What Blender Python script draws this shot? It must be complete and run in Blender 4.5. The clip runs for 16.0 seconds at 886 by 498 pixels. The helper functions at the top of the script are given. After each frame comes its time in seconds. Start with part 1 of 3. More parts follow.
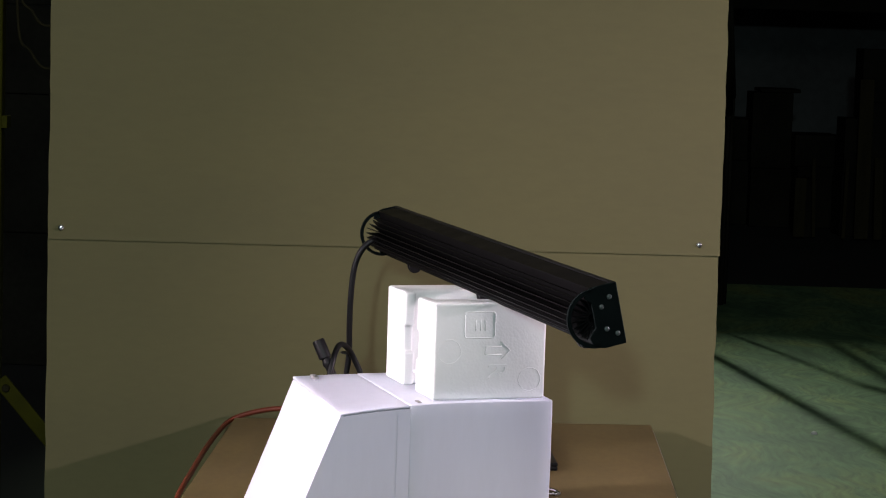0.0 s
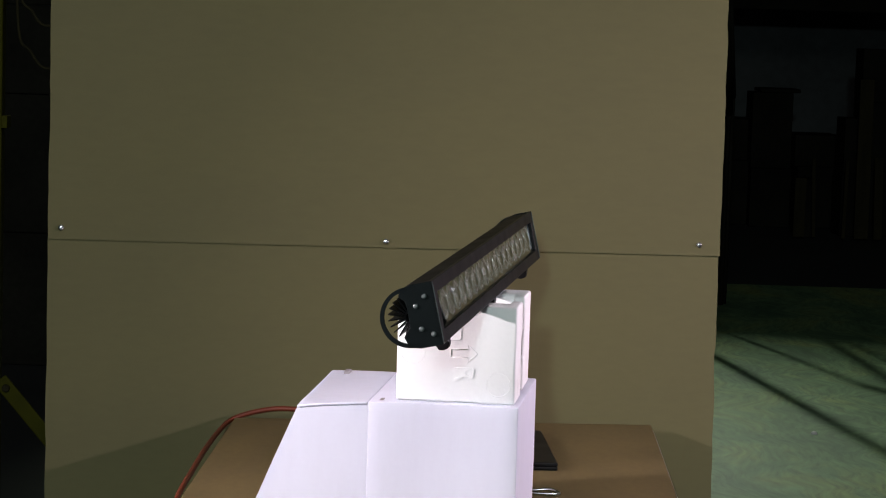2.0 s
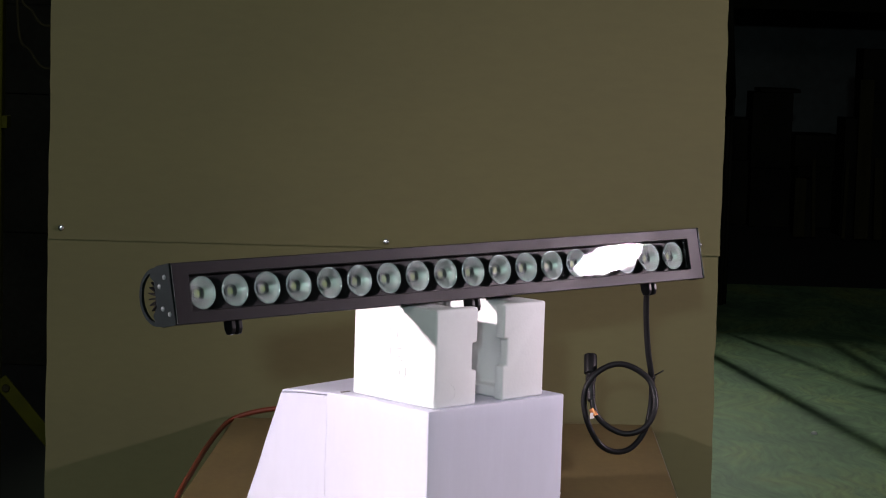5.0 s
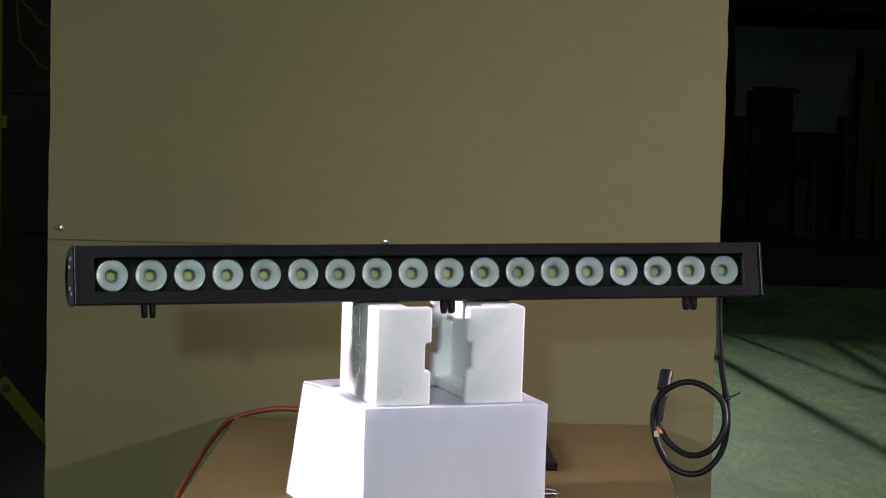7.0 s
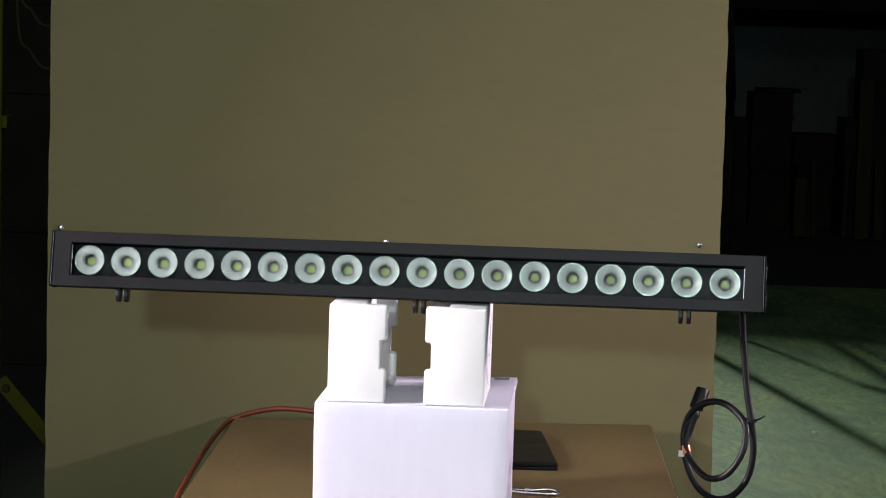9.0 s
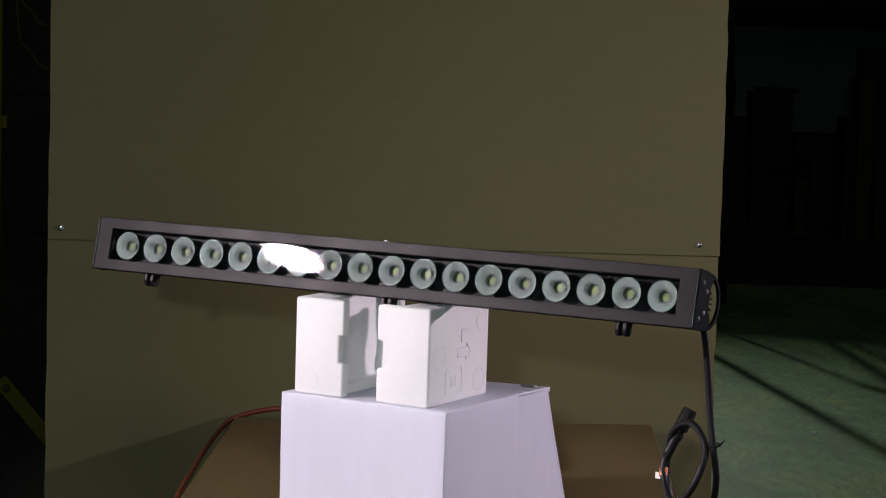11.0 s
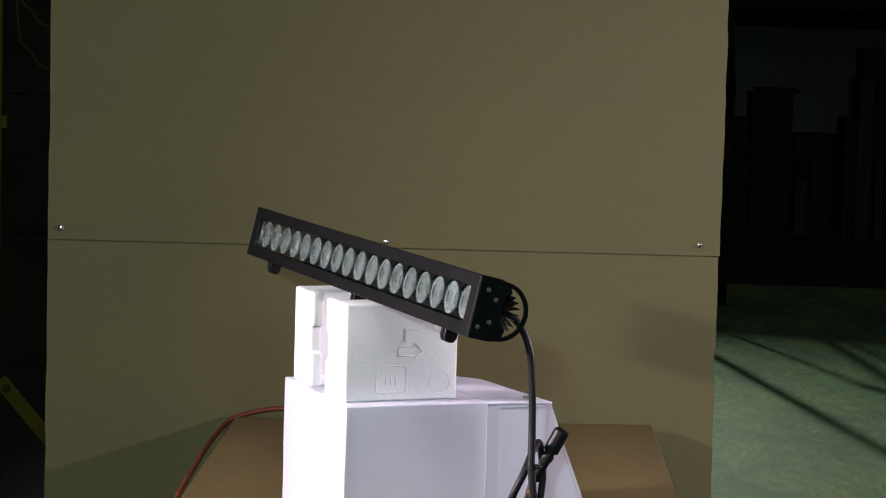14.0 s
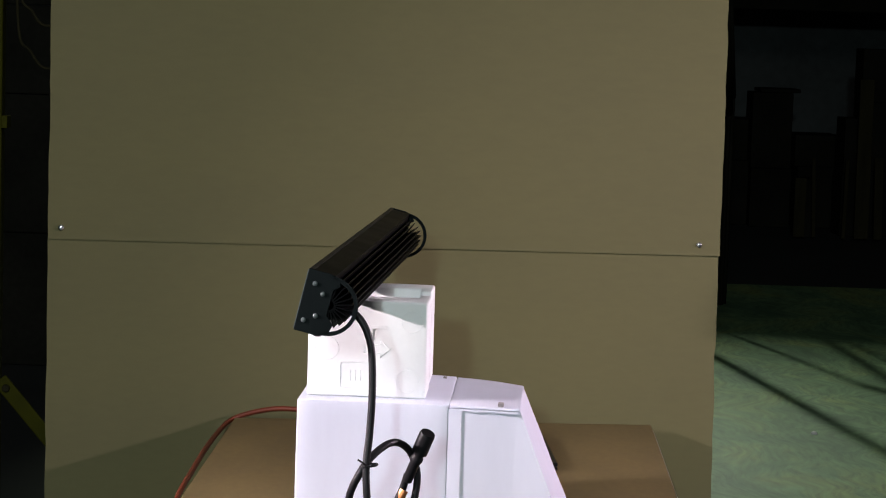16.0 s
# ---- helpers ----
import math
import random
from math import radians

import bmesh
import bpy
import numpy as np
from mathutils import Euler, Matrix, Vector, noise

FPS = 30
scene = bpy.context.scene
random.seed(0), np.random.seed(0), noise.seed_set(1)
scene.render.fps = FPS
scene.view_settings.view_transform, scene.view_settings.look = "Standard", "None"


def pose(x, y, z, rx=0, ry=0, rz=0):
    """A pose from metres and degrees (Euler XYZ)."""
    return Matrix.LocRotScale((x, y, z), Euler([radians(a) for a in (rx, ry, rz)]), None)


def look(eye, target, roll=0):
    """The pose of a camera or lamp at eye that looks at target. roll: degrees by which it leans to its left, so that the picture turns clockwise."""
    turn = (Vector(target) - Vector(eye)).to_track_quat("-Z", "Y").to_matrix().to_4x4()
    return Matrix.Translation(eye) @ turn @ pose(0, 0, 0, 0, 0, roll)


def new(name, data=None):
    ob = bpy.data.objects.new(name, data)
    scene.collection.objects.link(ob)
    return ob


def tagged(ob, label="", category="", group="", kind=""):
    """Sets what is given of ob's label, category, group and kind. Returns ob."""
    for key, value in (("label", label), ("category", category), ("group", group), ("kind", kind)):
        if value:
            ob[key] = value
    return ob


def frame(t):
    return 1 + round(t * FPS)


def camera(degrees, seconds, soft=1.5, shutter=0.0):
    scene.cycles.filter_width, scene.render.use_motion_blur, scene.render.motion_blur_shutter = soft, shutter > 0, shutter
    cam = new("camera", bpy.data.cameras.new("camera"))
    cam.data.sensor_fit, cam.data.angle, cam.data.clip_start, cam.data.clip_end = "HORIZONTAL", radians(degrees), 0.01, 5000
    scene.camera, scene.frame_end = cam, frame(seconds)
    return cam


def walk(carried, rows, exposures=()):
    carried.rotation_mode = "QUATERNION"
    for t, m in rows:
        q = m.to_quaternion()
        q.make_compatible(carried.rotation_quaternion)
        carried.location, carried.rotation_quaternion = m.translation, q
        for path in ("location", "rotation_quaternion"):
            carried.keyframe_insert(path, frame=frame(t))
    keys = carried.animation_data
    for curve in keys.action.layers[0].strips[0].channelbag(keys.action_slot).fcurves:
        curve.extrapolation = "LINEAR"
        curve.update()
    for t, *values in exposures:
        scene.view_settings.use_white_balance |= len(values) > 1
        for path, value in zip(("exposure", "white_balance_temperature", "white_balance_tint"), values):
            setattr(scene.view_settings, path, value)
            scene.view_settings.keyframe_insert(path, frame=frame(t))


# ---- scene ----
Z0 = 1.236                                   # height of the fitted origin over the floor
EYE = (0.0301, -3.2798, 0.2581 + Z0)
AIM = (EYE[0], EYE[1] + 10 * math.cos(radians(5.80)), EYE[2] - 10 * math.sin(radians(5.80)))
cam = camera(21.95, 16.0, soft=1.1)
walk(cam, [(0, look(EYE, AIM, 1.848)), (16, look(EYE, AIM, 1.848))],
     exposures=[(0, -0.1), (0.5, -0.05), (1.5, 0.0), (2.5, -0.22), (3.0, -0.39), (3.5, -0.48), (4.2, -0.6), (7, 0.22), (8, 0.3), (9, 0.14), (11.5, -0.93), (12.5, -0.57), (13.5, -0.31), (14.5, 0.06), (16, 0.1)])

# ---------------------------------------------------------------- light
world = bpy.data.worlds.new("hall_gloom")
scene.world = world
world.use_nodes = True
world.node_tree.nodes["Background"].inputs[0].default_value = (0.5, 0.6, 0.55, 1)
world.node_tree.nodes["Background"].inputs[1].default_value = 0.007


def area_lamp(name, eye, target, watts, colour, size, spread=180, shape="DISK"):
    data = bpy.data.lights.new(name, "AREA")
    data.shape, data.size, data.energy, data.color, data.spread = shape, size, watts, colour, radians(spread)
    if shape == "ELLIPSE":
        data.size_y = size * 0.36
    ob = new(name, data)
    ob.matrix_world = look(eye, target)
    return ob


# work lamps on both sides of the table and a bay lamp far behind the camera
area_lamp("work_lamp", (-2.14, -0.797, 1.713), (0, -0.60, 1.06), 25.5, (1.0, 0.84, 0.91), 0.165, 73, "ELLIPSE")
area_lamp("work_lamp", (1.98, 0.133, 1.50), (0, 0.02, 1.03), 11.8, (1.0, 0.80, 0.93), 0.16, 96, "ELLIPSE")
area_lamp("bay_lamp", (-0.80, -10.0, 3.15), (0, 0, 1.0), 255, (0.77, 0.96, 0.99), 0.28)
# made-up broad fill for the soft ambient light; no fitting known there
area_lamp("ceiling_lamp", (0.4, -6.0, 5.7), (0, 0, 1.0), 160, (1.0, 0.95, 0.93), 2.2, 180, "SQUARE")
area_lamp("rear_bay_lamp", (0.56, 11.0, 4.0), (1.65, 3.70, 0), 11.4, (0.86, 1.0, 0.76), 0.15, 43)


# ---------------------------------------------------------------- materials
def nodes_of(name):
    m = bpy.data.materials.new(name)
    m.use_nodes = True
    return m, m.node_tree, m.node_tree.nodes["Principled BSDF"]


def surface(name, colour, rough=0.6, metal=0.0, vary=0.12, scale=6.0, fine=120.0, bump=0.15, stretch=(1, 1, 1), spec=0.5, bump_dist=0.002,
            rough_vary=0.1):
    """Colour with broad stains and fine grain, roughness variation and a fine relief."""
    m, t, p = nodes_of(name)
    n, l = t.nodes, t.links
    co = n.new("ShaderNodeTexCoord")
    mp = n.new("ShaderNodeMapping")
    mp.inputs["Scale"].default_value = stretch
    l.new(co.outputs["Object"], mp.inputs[0])
    big = n.new("ShaderNodeTexNoise")
    big.inputs["Scale"].default_value, big.inputs["Detail"].default_value = scale, 5
    small = n.new("ShaderNodeTexNoise")
    small.inputs["Scale"].default_value, small.inputs["Detail"].default_value = fine, 3
    l.new(mp.outputs[0], big.inputs[0])
    l.new(mp.outputs[0], small.inputs[0])
    add = n.new("ShaderNodeMath")
    add.operation = "MULTIPLY_ADD"
    add.inputs[1].default_value = 0.4
    l.new(small.outputs[0], add.inputs[0])
    l.new(big.outputs[0], add.inputs[2])
    ramp = n.new("ShaderNodeMapRange")
    ramp.inputs[1].default_value, ramp.inputs[2].default_value = 0.45, 0.95
    ramp.inputs[3].default_value, ramp.inputs[4].default_value = 1 - vary, 1 + vary
    l.new(add.outputs[0], ramp.inputs[0])
    mul = n.new("ShaderNodeVectorMath")
    mul.operation = "SCALE"
    mul.inputs[0].default_value = colour
    l.new(ramp.outputs[0], mul.inputs["Scale"])
    l.new(mul.outputs[0], p.inputs["Base Color"])
    rr = n.new("ShaderNodeMapRange")
    rr.inputs[3].default_value, rr.inputs[4].default_value = max(0.02, rough - rough_vary), min(1, rough + rough_vary)
    l.new(big.outputs[0], rr.inputs[0])
    l.new(rr.outputs[0], p.inputs["Roughness"])
    p.inputs["Metallic"].default_value = metal
    p.inputs["Specular IOR Level"].default_value = spec
    if bump:
        b = n.new("ShaderNodeBump")
        b.inputs["Strength"].default_value, b.inputs["Distance"].default_value = bump, bump_dist
        l.new(add.outputs[0], b.inputs["Height"])
        l.new(b.outputs[0], p.inputs["Normal"])
    return m


def foam_material():
    """White expanded beads: rounded cells in relief."""
    m = surface("white_foam", (0.79, 0.82, 0.81), 0.75, vary=0.03, scale=12, bump=0)
    t = m.node_tree
    n, l, p = t.nodes, t.links, t.nodes["Principled BSDF"]
    co = n.new("ShaderNodeTexCoord")
    v = n.new("ShaderNodeTexVoronoi")
    v.inputs["Scale"].default_value = 260
    l.new(co.outputs["Object"], v.inputs[0])
    ns = n.new("ShaderNodeTexNoise")
    ns.inputs["Scale"].default_value = 60
    l.new(co.outputs["Object"], ns.inputs[0])
    mx = n.new("ShaderNodeMath")
    mx.operation = "MULTIPLY_ADD"
    mx.inputs[1].default_value = 0.9
    l.new(ns.outputs[0], mx.inputs[0])
    l.new(v.outputs["Distance"], mx.inputs[2])
    b = n.new("ShaderNodeBump")
    b.inputs["Strength"].default_value, b.inputs["Distance"].default_value, b.invert = 0.08, 0.0015, True
    l.new(mx.outputs[0], b.inputs["Height"])
    l.new(b.outputs[0], p.inputs["Normal"])
    p.inputs["Subsurface Weight"].default_value = 0.15
    p.inputs["Subsurface Radius"].default_value = (0.004, 0.004, 0.004)
    return m


def lens_material():
    """Clear moulded cone that mirrors inwards: bright and faceted."""
    m, t, p = nodes_of("lens_cone")
    p.inputs["Base Color"].default_value = (0.44, 0.54, 0.485, 1)
    p.inputs["Metallic"].default_value, p.inputs["Roughness"].default_value = 0.70, 0.32
    return m


def bead_glass(name, colour, solid, metal=0.75, rough=0.10):
    """Clear moulded lens, partly see-through."""
    m, t, p = nodes_of(name)
    n, l = t.nodes, t.links
    p.inputs["Base Color"].default_value = colour
    p.inputs["Roughness"].default_value, p.inputs["Metallic"].default_value = rough, metal
    p.inputs["Specular IOR Level"].default_value = 0.6
    clear = n.new("ShaderNodeBsdfTransparent")
    mix = n.new("ShaderNodeMixShader")
    mix.inputs[0].default_value = solid
    l.new(clear.outputs[0], mix.inputs[1])
    l.new(p.outputs[0], mix.inputs[2])
    l.new(mix.outputs[0], n["Material Output"].inputs["Surface"])
    return m


def glass_material():
    m, t, p = nodes_of("cover_glass")
    p.inputs["Base Color"].default_value = (0.95, 0.97, 0.97, 1)
    p.inputs["Roughness"].default_value, p.inputs["IOR"].default_value = 0.0, 1.18
    p.inputs["Transmission Weight"].default_value = 1.0
    return m


def plywood_material():
    """Green stained plywood: long streaks, a few yellowish, bent round knots."""
    m, t, p = nodes_of("green_plywood")
    n, l = t.nodes, t.links
    co = n.new("ShaderNodeTexCoord")
    warp = n.new("ShaderNodeTexNoise")
    warp.inputs["Scale"].default_value, warp.inputs["Detail"].default_value = 1.6, 2
    l.new(co.outputs["Object"], warp.inputs[0])
    wv = n.new("ShaderNodeVectorMath")
    wv.operation = "MULTIPLY_ADD"
    wv.inputs[1].default_value = (0.55, 0.6, 0)
    l.new(warp.outputs["Color"], wv.inputs[0])
    l.new(co.outputs["Object"], wv.inputs[2])
    outs = []
    for scale, st in ((1.7, (1.5, 0.75, 1)), (17.0, (2.4, 0.6, 1))):
        mp = n.new("ShaderNodeMapping")
        mp.inputs["Scale"].default_value = st
        l.new(wv.outputs[0], mp.inputs[0])
        g = n.new("ShaderNodeTexNoise")
        g.inputs["Scale"].default_value, g.inputs["Detail"].default_value, g.inputs["Roughness"].default_value = scale, 6, 0.6
        l.new(mp.outputs[0], g.inputs[0])
        outs.append(g.outputs[0])
    r1 = n.new("ShaderNodeValToRGB")
    r1.color_ramp.elements[0].position, r1.color_ramp.elements[0].color = 0.35, (0.074, 0.150, 0.076, 1)
    r1.color_ramp.elements[1].position, r1.color_ramp.elements[1].color = 0.66, (0.225, 0.29, 0.098, 1)
    e = r1.color_ramp.elements.new(0.5)
    e.color = (0.138, 0.245, 0.112, 1)
    l.new(outs[0], r1.inputs[0])
    mr = n.new("ShaderNodeMapRange")
    mr.inputs[1].default_value, mr.inputs[2].default_value = 0.3, 0.7
    mr.inputs[3].default_value, mr.inputs[4].default_value = 0.55, 1.32
    l.new(outs[1], mr.inputs[0])
    sc = n.new("ShaderNodeVectorMath")
    sc.operation = "SCALE"
    l.new(r1.outputs[0], sc.inputs[0])
    l.new(mr.outputs[0], sc.inputs["Scale"])
    l.new(sc.outputs[0], p.inputs["Base Color"])
    p.inputs["Roughness"].default_value = 0.6
    b = n.new("ShaderNodeBump")
    b.inputs["Strength"].default_value, b.inputs["Distance"].default_value = 0.15, 0.003
    l.new(outs[1], b.inputs["Height"])
    l.new(b.outputs[0], p.inputs["Normal"])
    return m


CARD = surface("brown_cardboard", (0.126, 0.1155, 0.048), 0.85, vary=0.085, scale=3.0, fine=70, bump=0.12, stretch=(0.45, 1, 1.25))
TABLE_CARD = surface("table_cardboard", (0.130, 0.095, 0.031), 0.75, vary=0.20, scale=6, fine=70, bump=0.15, stretch=(1.3, 0.7, 1))
WHITE_CARD = surface("white_carton", (0.63, 0.655, 0.755), 0.55, vary=0.045, scale=7, fine=60, bump=0.2, stretch=(1, 1, 0.25), bump_dist=0.003)
FOAM = foam_material()
BLACK = surface("black_anodised", (0.008, 0.0085, 0.009), 0.36, vary=0.2, scale=20, fine=400, bump=0.04, spec=0.075)
BLACK_END = surface("black_powder_coat", (0.004, 0.0065, 0.0065), 0.6, vary=0.2, scale=30, fine=500, bump=0.15, spec=0.04)
FRONT = surface("black_satin_front", (0.0065, 0.007, 0.0075), 0.44, vary=0.15, scale=20, fine=400, bump=0.03, spec=0.14)
# same anodised black, coloured darker for the shaded back of the bar
FIN = surface("black_anodised_shaded", (0.004, 0.004, 0.0042), 0.45, vary=0.2, scale=20, fine=400, bump=0.04, spec=0.045)
RUBBER = surface("black_rubber", (0.009, 0.009, 0.010), 0.42, vary=0.25, scale=25, fine=200, bump=0.1, spec=0.22)
ZINC = surface("dull_zinc", (0.09, 0.11, 0.105), 0.45, metal=0.35, vary=0.2, scale=150, fine=700, bump=0.1)
STEEL = surface("bright_steel", (0.75, 0.76, 0.76), 0.25, metal=1.0, vary=0.1, scale=80, fine=400, bump=0.05)
CUP = lens_material()
# light and dark of the clear beads' hatch, put into two opaque colours
BEADS = surface("bead_glint", (0.47, 0.50, 0.49), 0.36, metal=0.72, vary=0.05, bump=0)
BEAD_EDGE = surface("bead_groove_shade", (0.045, 0.058, 0.058), 0.25, metal=0.4, vary=0.1, bump=0)
LENS_RIM = bead_glass("lens_rim_plastic", (0.55, 0.66, 0.66, 1), 0.50, 0.8, 0.12)
GLASS = glass_material()
CHIP = surface("yellow_chip", (0.31, 0.42, 0.10), 0.4, vary=0.05, scale=200, fine=600, bump=0)
COPPER = surface("copper_band", (0.70, 0.26, 0.10), 0.3, metal=0.6, vary=0.15, scale=60, fine=300, bump=0.1)
ORANGE = surface("orange_sheath", (0.165, 0.030, 0.012), 0.5, vary=0.15, scale=20, fine=200, bump=0.1)
# yellow cut almost to black: the stand's shade is in the colour
YELLOW = surface("yellow_paint_dimmed", (0.039, 0.0375, 0.0025), 0.6, vary=0.2, scale=15, fine=100, bump=0.1, spec=0.05)
PLY = plywood_material()
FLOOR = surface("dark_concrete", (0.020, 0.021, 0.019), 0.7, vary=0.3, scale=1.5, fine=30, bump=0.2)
# wall tone lowered so the hall looks unlit although the lamps reach it
HALL = surface("gloom_toned_wall", (0.048, 0.054, 0.053), 0.8, vary=0.45, scale=0.8, fine=12, bump=0.2)
# near black in itself, to hold the silhouettes in the unlit hall
STOCK = surface("gloom_toned_stock", (0.011, 0.0105, 0.0078), 0.8, vary=0.5, scale=3, fine=40, spec=0.05)
# dimness of the far planks and slack cables sits in this base colour
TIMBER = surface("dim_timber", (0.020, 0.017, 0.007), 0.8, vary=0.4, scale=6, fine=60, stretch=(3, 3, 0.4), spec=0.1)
WOOD = surface("table_wood", (0.22, 0.15, 0.09), 0.6, vary=0.2, scale=4, fine=60, stretch=(0.2, 1, 1))
SEAT = surface("dark_lens_seat", (0.030, 0.042, 0.042), 0.4, vary=0.1, scale=200, fine=600, bump=0)
PALE = surface("pale_laminate", (0.2, 0.2, 0.17), 0.5, vary=0.15, scale=10, fine=120)
PAPER = surface("paper_tag", (0.75, 0.72, 0.70), 0.7, vary=0.05, scale=80, fine=300)
INK = surface("grey_mark", (0.25, 0.24, 0.24), 0.7, vary=0.2, scale=50, fine=300, bump=0)


# ---------------------------------------------------------------- mesh helpers
def mesh_of(name, bm, mat, smooth=False, auto=None):
    me = bpy.data.meshes.new(name)
    bmesh.ops.recalc_face_normals(bm, faces=bm.faces)
    if auto is not None:
        for e in bm.edges:
            e.smooth = len(e.link_faces) == 2 and e.calc_face_angle(0) < radians(auto)
        smooth = True
    for f in bm.faces:
        f.smooth = smooth
    bm.to_mesh(me)
    bm.free()
    me.materials.append(mat)
    return me


def part(name, bm, mat, parent, label="", smooth=False, auto=None):
    ob = new(name, mesh_of(name, bm, mat, smooth, auto))
    ob.parent = parent
    return tagged(ob, label)


def thing(name, label, category, m=Matrix(), group="", kind=""):
    ob = new(name)
    ob.empty_display_size = 0.05
    ob.matrix_world = m
    return tagged(ob, label, category, group, kind)


def single(name, bm, mat, label, category, m=Matrix(), group="", kind="", smooth=False, auto=None):
    ob = new(name, mesh_of(name, bm, mat, smooth, auto))
    ob.matrix_world = m
    return tagged(ob, label, category, group, kind)


def box_into(bm, x0, x1, y0, y1, z0, z1, bevel=0.0, seg=2, m=None):
    mat = Matrix.Translation(((x0 + x1) / 2, (y0 + y1) / 2, (z0 + z1) / 2)) @ Matrix.Diagonal((x1 - x0, y1 - y0, z1 - z0, 1))
    r = bmesh.ops.create_cube(bm, size=1, matrix=mat)
    vs = r["verts"]
    if bevel:
        es = list({e for v in vs for e in v.link_edges})
        r = bmesh.ops.bevel(bm, geom=es, offset=bevel, segments=seg, affect="EDGES", profile=0.5)
        vs = list({v for f in r["faces"] for v in f.verts} | {v for v in vs if v.is_valid})
    if m is not None:
        bmesh.ops.transform(bm, matrix=m, verts=[v for v in vs if v.is_valid])
    return bm


def box_bm(*a, **k):
    return box_into(bmesh.new(), *a, **k)


def prism_into(bm, outline, axis, a, b, bevel=0.0, seg=2):
    """Extrudes a closed outline of (p, q) along an axis from a to b. Axis x: (y, z); y: (x, z); z: (x, y)."""
    def place(p, q, d):
        return {"x": (d, p, q), "y": (p, d, q), "z": (p, q, d)}[axis]
    lo = [bm.verts.new(place(p, q, a)) for p, q in outline]
    hi = [bm.verts.new(place(p, q, b)) for p, q in outline]
    n = len(outline)
    fs = [bm.faces.new(lo), bm.faces.new(hi[::-1])]
    fs += [bm.faces.new((lo[i], hi[i], hi[(i + 1) % n], lo[(i + 1) % n])) for i in range(n)]
    if bevel:
        bmesh.ops.recalc_face_normals(bm, faces=fs)
        es = list({e for f in fs for e in f.edges})
        bmesh.ops.bevel(bm, geom=es, offset=bevel, segments=seg, affect="EDGES", profile=0.5, clamp_overlap=True)
    return bm


def prism_bm(*a, **k):
    return prism_into(bmesh.new(), *a, **k)


def tube_into(bm, pts, r, sides=10, cap=True):
    """A round tube along points."""
    pts = [Vector(p) for p in pts]
    rings, side = [], None
    for i, p in enumerate(pts):
        d = (pts[min(i + 1, len(pts) - 1)] - pts[max(i - 1, 0)]).normalized()
        if side is None:
            side = d.orthogonal().normalized()
        side = (side - d * side.dot(d)).normalized()
        up = d.cross(side)
        rr = r[i] if isinstance(r, (list, tuple)) else r
        rings.append([bm.verts.new(p + rr * (math.cos(k * math.tau / sides) * side + math.sin(k * math.tau / sides) * up)) for k in range(sides)])
    for a, b in zip(rings, rings[1:]):
        for k in range(sides):
            bm.faces.new((a[k], a[(k + 1) % sides], b[(k + 1) % sides], b[k]))
    if cap:
        bm.faces.new(rings[0][::-1])
        bm.faces.new(rings[-1])
    return bm


def smooth_path(pts, steps=8):
    """Catmull-Rom through the points."""
    p = [Vector(q) for q in pts]
    p = [2 * p[0] - p[1]] + p + [2 * p[-1] - p[-2]]
    out = []
    for i in range(1, len(p) - 2):
        for k in range(steps):
            t = k / steps
            a, b, c, d = p[i - 1:i + 3]
            out.append(0.5 * (2 * b + (c - a) * t + (2 * a - 5 * b + 4 * c - d) * t * t + (3 * b - a - 3 * c + d) * t ** 3))
    return out + [p[-2]]


def lathe_into(bm, prof, seg=24, m=Matrix()):
    """Turns a profile of (radius, height) about z."""
    rings = []
    for r, z in prof:
        if r < 1e-6:
            rings.append([bm.verts.new(m @ Vector((0, 0, z)))])
        else:
            rings.append([bm.verts.new(m @ Vector((r * math.cos(k * math.tau / seg), r * math.sin(k * math.tau / seg), z))) for k in range(seg)])
    for a, b in zip(rings, rings[1:]):
        for k in range(seg):
            j = (k + 1) % seg
            vs = [a[k % len(a)], a[j % len(a)], b[j % len(b)], b[k % len(b)]]
            vs = list(dict.fromkeys(vs))
            if len(vs) > 2:
                bm.faces.new(vs)
    return bm


def screw_head(bm, r, h, m):
    """A domed cross-head screw."""
    lathe_into(bm, [(r, 0), (r, h * 0.35), (r * 0.8, h * 0.8), (r * 0.4, h), (0, h)], 14, m)
    return bm


def grid_solid(xs, ys, zs, filled, bevel=0.0045):
    """A solid made of the filled cells of a grid, as one skin with rounded edges."""
    bm, pool = bmesh.new(), {}

    def vert(*ijk):
        if ijk not in pool:
            pool[ijk] = bm.verts.new((xs[ijk[0]], ys[ijk[1]], zs[ijk[2]]))
        return pool[ijk]
    n = (len(xs) - 1, len(ys) - 1, len(zs) - 1)

    def inside(c):
        return all(0 <= c[a] < n[a] for a in range(3)) and filled(*c)
    for c in np.ndindex(*n):
        if not filled(*c):
            continue
        for a in range(3):
            for s in (0, 1):
                o = list(c)
                o[a] += 1 if s else -1
                if inside(tuple(o)):
                    continue
                u, v = [k for k in range(3) if k != a]
                ring = []
                for du, dv in ((0, 0), (1, 0), (1, 1), (0, 1)):
                    q = list(c)
                    q[a] += s
                    q[u] += du
                    q[v] += dv
                    ring.append(vert(*q))
                bm.faces.new(ring)
    bmesh.ops.recalc_face_normals(bm, faces=bm.faces)
    bmesh.ops.dissolve_limit(bm, angle_limit=radians(2), verts=bm.verts, edges=bm.edges)
    if bevel:
        bmesh.ops.bevel(bm, geom=list(bm.edges), offset=bevel, segments=3, affect="EDGES", profile=0.5, clamp_overlap=True)
    return bm


